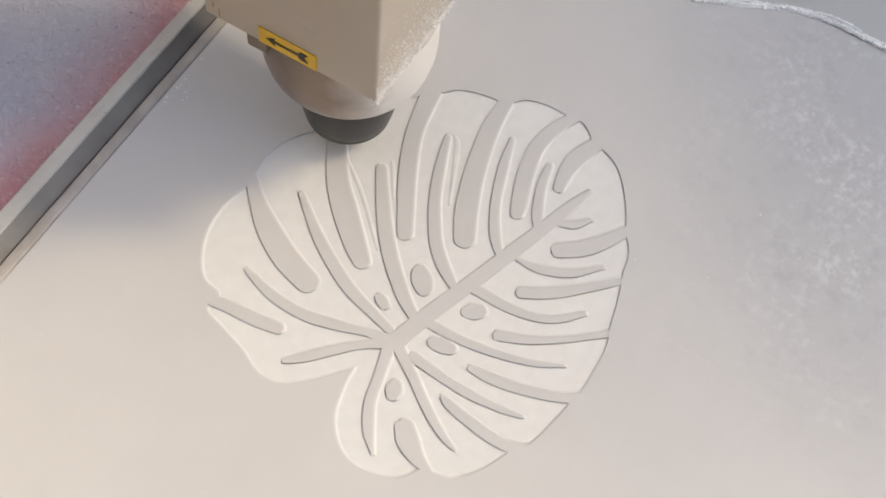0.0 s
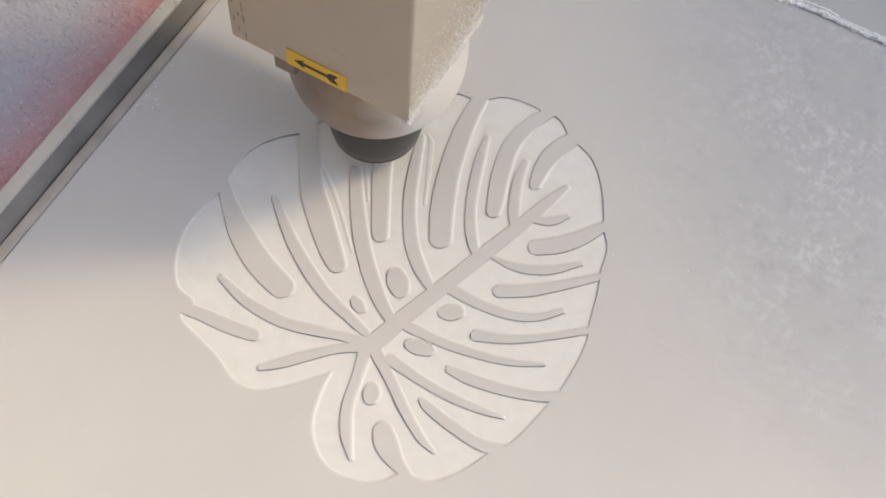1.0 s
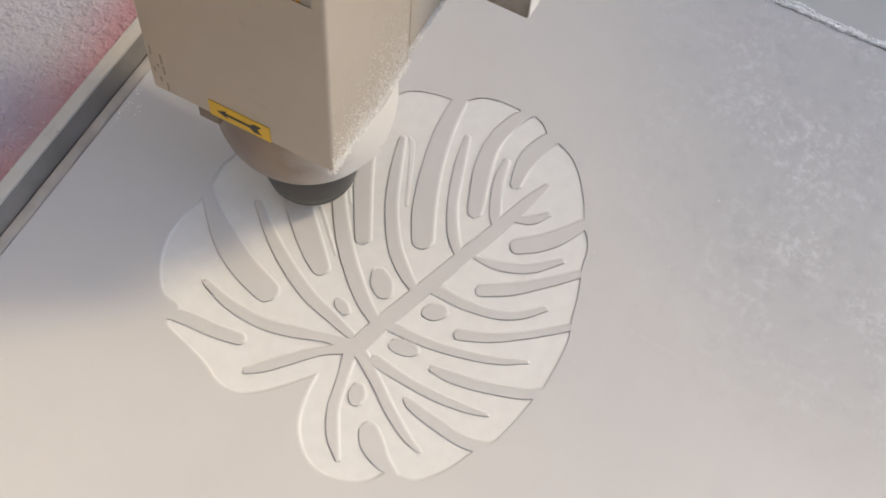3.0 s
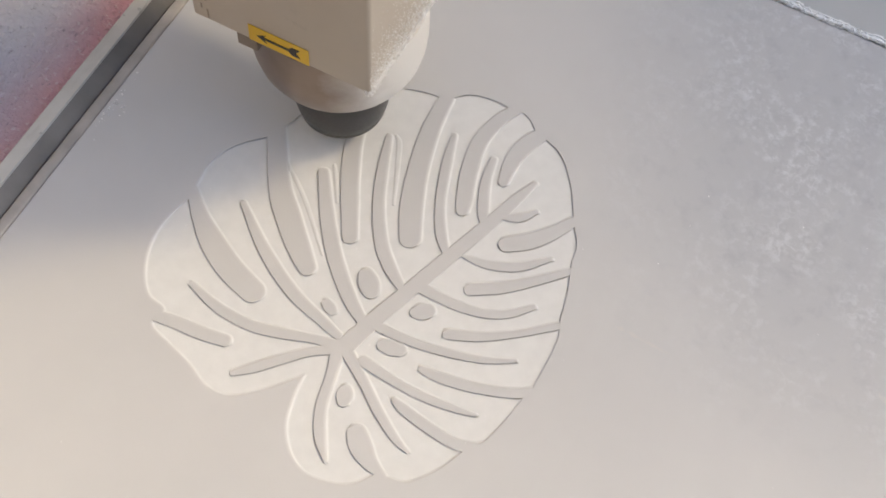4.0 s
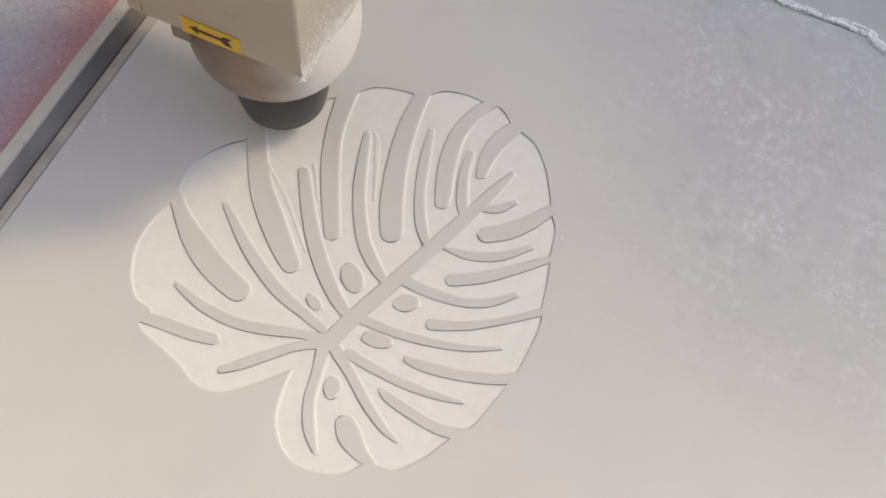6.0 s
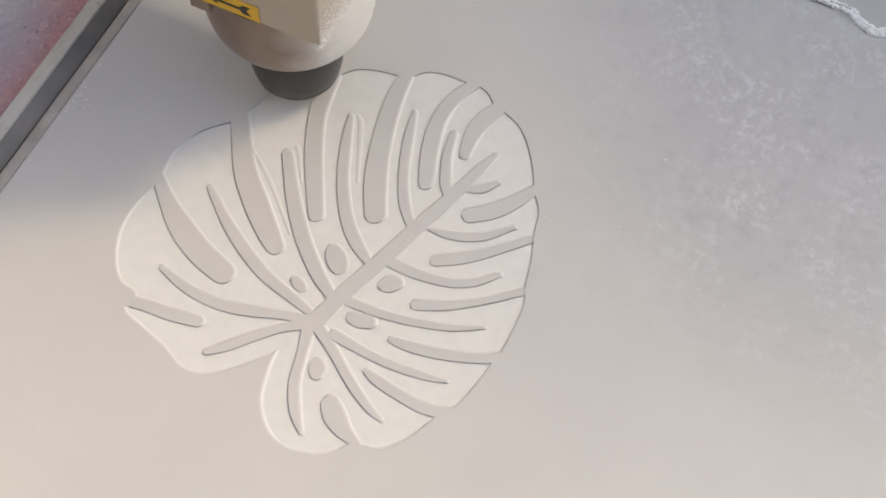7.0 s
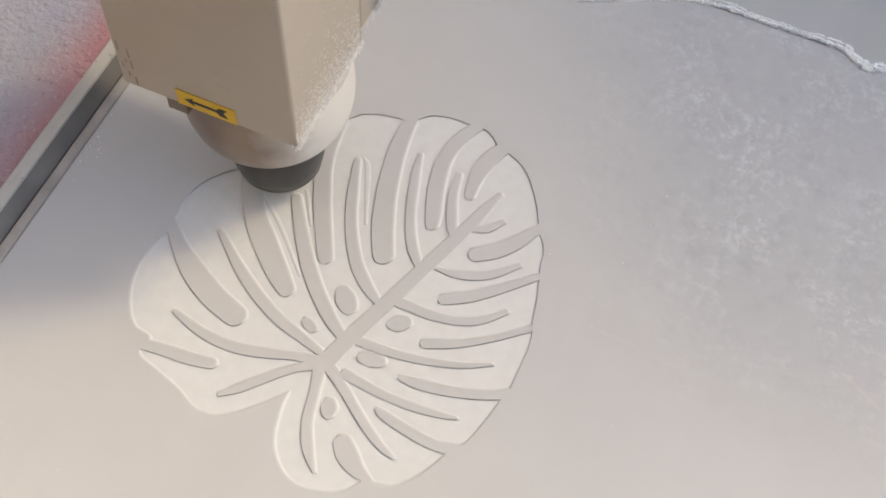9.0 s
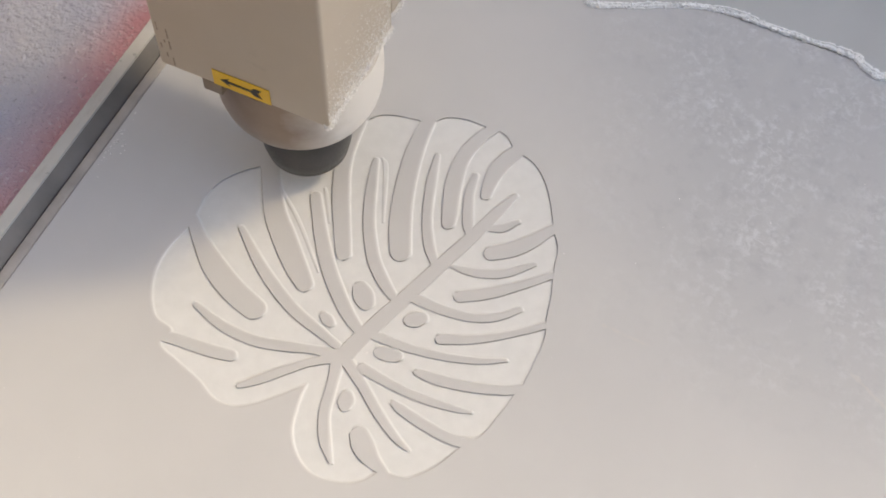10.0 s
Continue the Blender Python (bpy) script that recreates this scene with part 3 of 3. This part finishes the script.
    part("warning_triangle", prism([(-0.0385, 0.3455), (-0.0160, 0.3555), (-0.0165, 0.3365)], 0.0004, 0.0009), ORANGE, label, "orange warning triangle")
    # connector box and gland
    shell = prism([(-0.150, -0.013), (-0.078, -0.013), (-0.061, 0.0015), (-0.150, 0.0015)], -0.440, -0.356)
    bmesh.ops.transform(shell, matrix=pose(0, 0, 0, -90), verts=shell.verts)
    bmesh.ops.bevel(shell, geom=shell.edges[:], offset=0.0022, segments=2, affect="EDGES", profile=0.5)
    part("connector_box", shell, PLASTIC, head, "black plastic connector box", True)
    part("gland", turned([(0.006, 0.0), (0.0072, 0.002), (0.0072, 0.010), (0.005, 0.013), (0.005, 0.03)], (-0.033, -0.006, 0.421), 24), PLASTIC, head, "black cable gland", True)
    part("bolt", turned([(0.0030, 0.0), (0.0046, 0.001), (0.0046, 0.004), (0.0030, 0.006)], (-0.047, -0.001, 0.400), 20), CHROME, head, "chrome bolt", True)
    # slide bracket
    bracket = part("bracket", box((-0.120, 0.1625, 0.1935), (0.0608, 0.188, HT), 0.0014), STEEL, head, "stained steel slide bracket", True)
    crust = box((0.0600, 0.1632, 0.1950), (0.0618, 0.1875, HT), 0.0004, 1)
    bmesh.ops.subdivide_edges(crust, edges=[e for e in crust.edges if e.calc_length() > 0.01], cuts=24, use_grid_fill=True)
    for v in crust.verts:
        v.co += Vector((1, 0.8, 0)) * 0.0009 * noise.noise(v.co * 260)
    part("dust_crust", crust, DUST, bracket, "white dust caked on the plate's edge")
    ring = turned([(0.0055, 0.0), (0.0105, 0.0002), (0.0110, 0.0016), (0.0055, 0.0018)], (0, 0, 0), 28)
    bmesh.ops.transform(ring, matrix=pose(0.036, 0.1622, 0.276, 90), verts=ring.verts)
    screw = part("screw", ring, RIM, bracket, "socket screw", True)
    hole = turned([(0.0052, 0.0), (0.0052, 0.0012)], (0, 0, 0), 6)
    bmesh.ops.transform(hole, matrix=pose(0.036, 0.1606, 0.276, 90), verts=hole.verts)
    part("socket", hole, GAP, screw, "black hex plug for the shaded socket")
    return head


def chips(count, place, size, seed):
    """Small angular crumbs at places that place(rng) gives, in one bmesh."""
    rng = random.Random(seed)
    bm = bmesh.new()
    for _ in range(count):
        at, flat = place(rng)
        s = size * rng.uniform(0.4, 1.6)
        v = [bm.verts.new(Vector(at) + Vector((rng.uniform(-s, s) * flat[0], rng.uniform(-s, s) * flat[1], rng.uniform(-s, s) * flat[2]))) for _ in range(4)]
        for tri in ((0, 1, 2), (0, 2, 3), (0, 3, 1), (1, 3, 2)):
            bm.faces.new([v[i] for i in tri])
    return bm


def head_dust(head):
    def side(rng):
        y = rng.uniform(0.0, 0.10)
        z = HB + min(0.09, rng.expovariate(1 / (0.012 + 0.10 * y)))
        return (0.0004, y, z), (0.5, 1, 1)

    def edge(rng):
        y = rng.uniform(-0.001, 0.162)
        low = HB + (0.012 if y > HD else 0.0)
        return (rng.uniform(-0.004, 0.0012), y, low + rng.uniform(-0.0018, 0.004)), (1, 1.2, 1)

    def plate(rng):
        z = 0.19 + rng.uniform(0, 0.16)
        return (0.0604 + rng.uniform(-0.001, 0.0006), rng.uniform(0.163, 0.196), z), (0.6, 1, 1)

    for spots, count, size, seed in ((side, 5200, 0.00060, 3), (edge, 4200, 0.0008, 4), (plate, 2000, 0.0007, 5)):
        tagged(part("chip_dust", chips(count, spots, size, seed), DUST, head, "white plastic dust clinging to the paint"), kind="stuff")


# ------------------------------------------------------------ loose bits on the boards
def torn_edge():
    """Ragged curl of torn white plastic along the board's far edge."""
    rng = random.Random(11)
    line = spline([(0.050, 0.4315), (0.06, 0.4335), (0.0875, 0.4457), (0.126, 0.4655), (0.157, 0.4768), (0.19, 0.4805), (0.22, 0.4790), (0.26, 0.4800), (0.30, 0.4785), (0.311, 0.4715), (0.328, 0.4655), (0.342, 0.4710), (0.42, 0.474), (0.56, 0.478), (0.75, 0.474)], 60)
    bm = bmesh.new()
    for strand, (off, lift, wide) in enumerate(((0.0, 0.0012, 0.0020), (0.0018, 0.0024, 0.0010), (-0.0022, 0.0007, 0.0008))):
        rows = []
        for i, (x, y) in enumerate(line):
            n = noise.noise((x * 60, strand * 7.3, 0.0))
            m = noise.noise((x * 240, strand * 3.1, 4.0))
            k = noise.noise((x * 25, strand * 5.7, 9.0))
            f = noise.noise((x * 700, strand * 2.3, 2.0))
            w = wide * (1 + 0.8 * m + 0.5 * f) * (1.9 if 0.30 < x < 0.40 else 1.0)
            c = y + off * (1 + 1.6 * k) + 0.0016 * n + 0.0010 * m + 0.0005 * f
            z = lift * (1 + 0.7 * k) + 0.0006 * n + 0.0003 * f
            rows.append([bm.verts.new(p) for p in ((x, c - w, max(0.0002, z - 0.002)), (x, c - w * 0.7, z + w * 0.3), (x, c + w * 0.7, z + w * 0.45), (x, c + w, max(-0.002, z - 0.003)))])
        for a, b in zip(rows, rows[1:]):
            for j in range(3):
                bm.faces.new((a[j], a[j + 1], b[j + 1], b[j]))
            bm.faces.new((a[3], a[0], b[0], b[3]))
    for _ in range(1500):
        x, y = line[rng.randrange(len(line))]
        s = rng.uniform(0.0005, 0.0026)
        a = rng.uniform(0, 6.28)
        p = Vector((x + rng.uniform(-0.003, 0.003), y + rng.uniform(-0.004, 0.003), 0.0004))
        q = p + Vector((math.cos(a), math.sin(a), 0.3)) * s
        r = p + Vector((math.cos(a + 1.4), math.sin(a + 1.4), 1.0)) * s
        u = p + Vector((0, 0, s * 1.3))
        v = [bm.verts.new(c) for c in (p, q, r, u)]
        for tri in ((0, 1, 2), (0, 2, 3), (0, 3, 1), (1, 3, 2)):
            bm.faces.new([v[i] for i in tri])
    tagged(mesh_object("torn_edge", bm, FRINGE, smooth=True), "ragged torn white plastic strip along the board edge", "plastic strip")


def crumbs():
    def spread(rng):
        return (rng.uniform(-0.24, 0.5), rng.uniform(-0.2, 0.46), 0.0004), (1, 1, 0.5)

    def beside_lip(rng):
        return (-0.2695 + rng.expovariate(1 / 0.003), rng.gauss(0.096, 0.016), 0.0005), (1, 1, 0.6)

    bm = chips(70, spread, 0.0007, 21)
    heap = chips(45, beside_lip, 0.0011, 22)
    tagged(mesh_object("chip_drift", heap, DUST), "white plastic chips gathered beside the rail lip", "crumbs", kind="stuff")
    tagged(mesh_object("plastic_crumbs", bm, DUST), "white plastic crumbs scattered on the board", "crumbs", kind="stuff")


bed()
room()
head = spindle_head()
head_dust(head)
torn_edge()
crumbs()

# where the head stands: seconds, x, y
head_path = (
    (0, -0.0637, 0.0747),
    (0.1, -0.0628, 0.0755),
    (0.2, -0.0625, 0.0809),
    (0.3, -0.0655, 0.0876),
    (0.4, -0.0553, 0.1070),
    (0.5, -0.0421, 0.1284),
    (0.6, -0.0325, 0.1310),
    (0.7, -0.0353, 0.1260),
    (0.8, -0.0308, 0.1182),
    (0.9, -0.0236, 0.1025),
    (1, -0.0170, 0.0852),
    (1.1, -0.0085, 0.0601),
    (1.2, 0.0022, 0.0426),
    (1.3, 0.0029, 0.0422),
    (1.4, 0.0013, 0.0450),
    (1.5, -0.0009, 0.0489),
    (1.6, -0.0040, 0.0509),
    (1.7, -0.0132, 0.0668),
    (1.8, -0.0239, 0.0709),
    (1.9, -0.0261, 0.0703),
    (2, -0.0290, 0.0585),
    (2.1, -0.0201, 0.0442),
    (2.2, -0.0067, 0.0206),
    (2.3, 0.0063, 0.0007),
    (2.4, 0.0150, -0.0093),
    (2.5, 0.0133, -0.0080),
    (2.6, 0.0111, -0.0071),
    (2.7, 0.0030, 0.0001),
    (2.9, -0.0175, 0.0225),
    (3.1, -0.0430, 0.0500),
    (3.3, -0.0610, 0.0740),
    (3.45, -0.0645, 0.0930),
    (3.6, -0.0525, 0.1180),
    (3.7, -0.0430, 0.1300),
    (3.8, -0.0372, 0.1333),
    (3.9, -0.0343, 0.1261),
    (4, -0.0297, 0.1069),
    (4.1, -0.0199, 0.0847),
    (4.2, -0.0127, 0.0698),
    (4.3, -0.0112, 0.0682),
    (4.4, -0.0123, 0.0711),
    (4.5, -0.0158, 0.0730),
    (4.6, -0.0175, 0.0742),
    (4.7, -0.0253, 0.0680),
    (4.8, -0.0298, 0.0559),
    (4.9, -0.0239, 0.0406),
    (5, -0.0107, 0.0253),
    (5.1, -0.0009, 0.0100),
    (5.2, 0.0050, -0.0012),
    (5.3, 0.0038, -0.0012),
    (5.4, 0.0008, 0.0033),
    (5.5, -0.0034, 0.0114),
    (5.6, -0.0176, 0.0292),
    (5.7, -0.0327, 0.0465),
    (5.8, -0.0470, 0.0620),
    (5.95, -0.0620, 0.0850),
    (6.1, -0.0500, 0.1180),
    (6.2, -0.0375, 0.1230),
    (6.35, -0.0250, 0.0900),
    (6.5, -0.0100, 0.0540),
    (6.62, -0.0030, 0.0280),
    (6.72, -0.0100, 0.0260),
    (6.8, -0.0281, 0.0414),
    (6.9, -0.0672, 0.0862),
    (7, -0.0420, 0.1217),
    (7.1, -0.0248, 0.0793),
    (7.2, -0.0336, 0.0516),
    (7.3, -0.0601, 0.0796),
    (7.4, -0.0438, 0.1132),
    (7.5, -0.0274, 0.0868),
    (7.6, -0.0315, 0.0587),
    (7.7, -0.0589, 0.0808),
    (7.8, -0.0453, 0.1098),
    (7.9, -0.0278, 0.0849),
    (8, -0.0385, 0.0606),
    (8.1, -0.0613, 0.0882),
    (8.2, -0.0550, 0.1124),
    (8.3, -0.0309, 0.0834),
    (8.4, -0.0473, 0.0757),
    (8.5, -0.0558, 0.0969),
    (8.6, -0.0375, 0.0922),
    (8.7, -0.0408, 0.0662),
    (8.8, -0.0545, 0.1008),
    (8.9, -0.0358, 0.1050),
    (9, -0.0397, 0.0707),
    (9.1, -0.0562, 0.0960),
    (9.2, -0.0410, 0.1080),
    (9.3, -0.0419, 0.0764),
    (9.4, -0.0526, 0.1030),
    (9.5, -0.0385, 0.0897),
    (9.6, -0.0389, 0.0809),
    (9.7, -0.0430, 0.1058),
    (9.8, -0.0404, 0.0808),
    (9.9, -0.0457, 0.0878),
    (10, -0.0401, 0.0861),
)


def motions():
    walk(head, [(t, pose(x, y, 0)) for t, x, y in head_path])


motions()
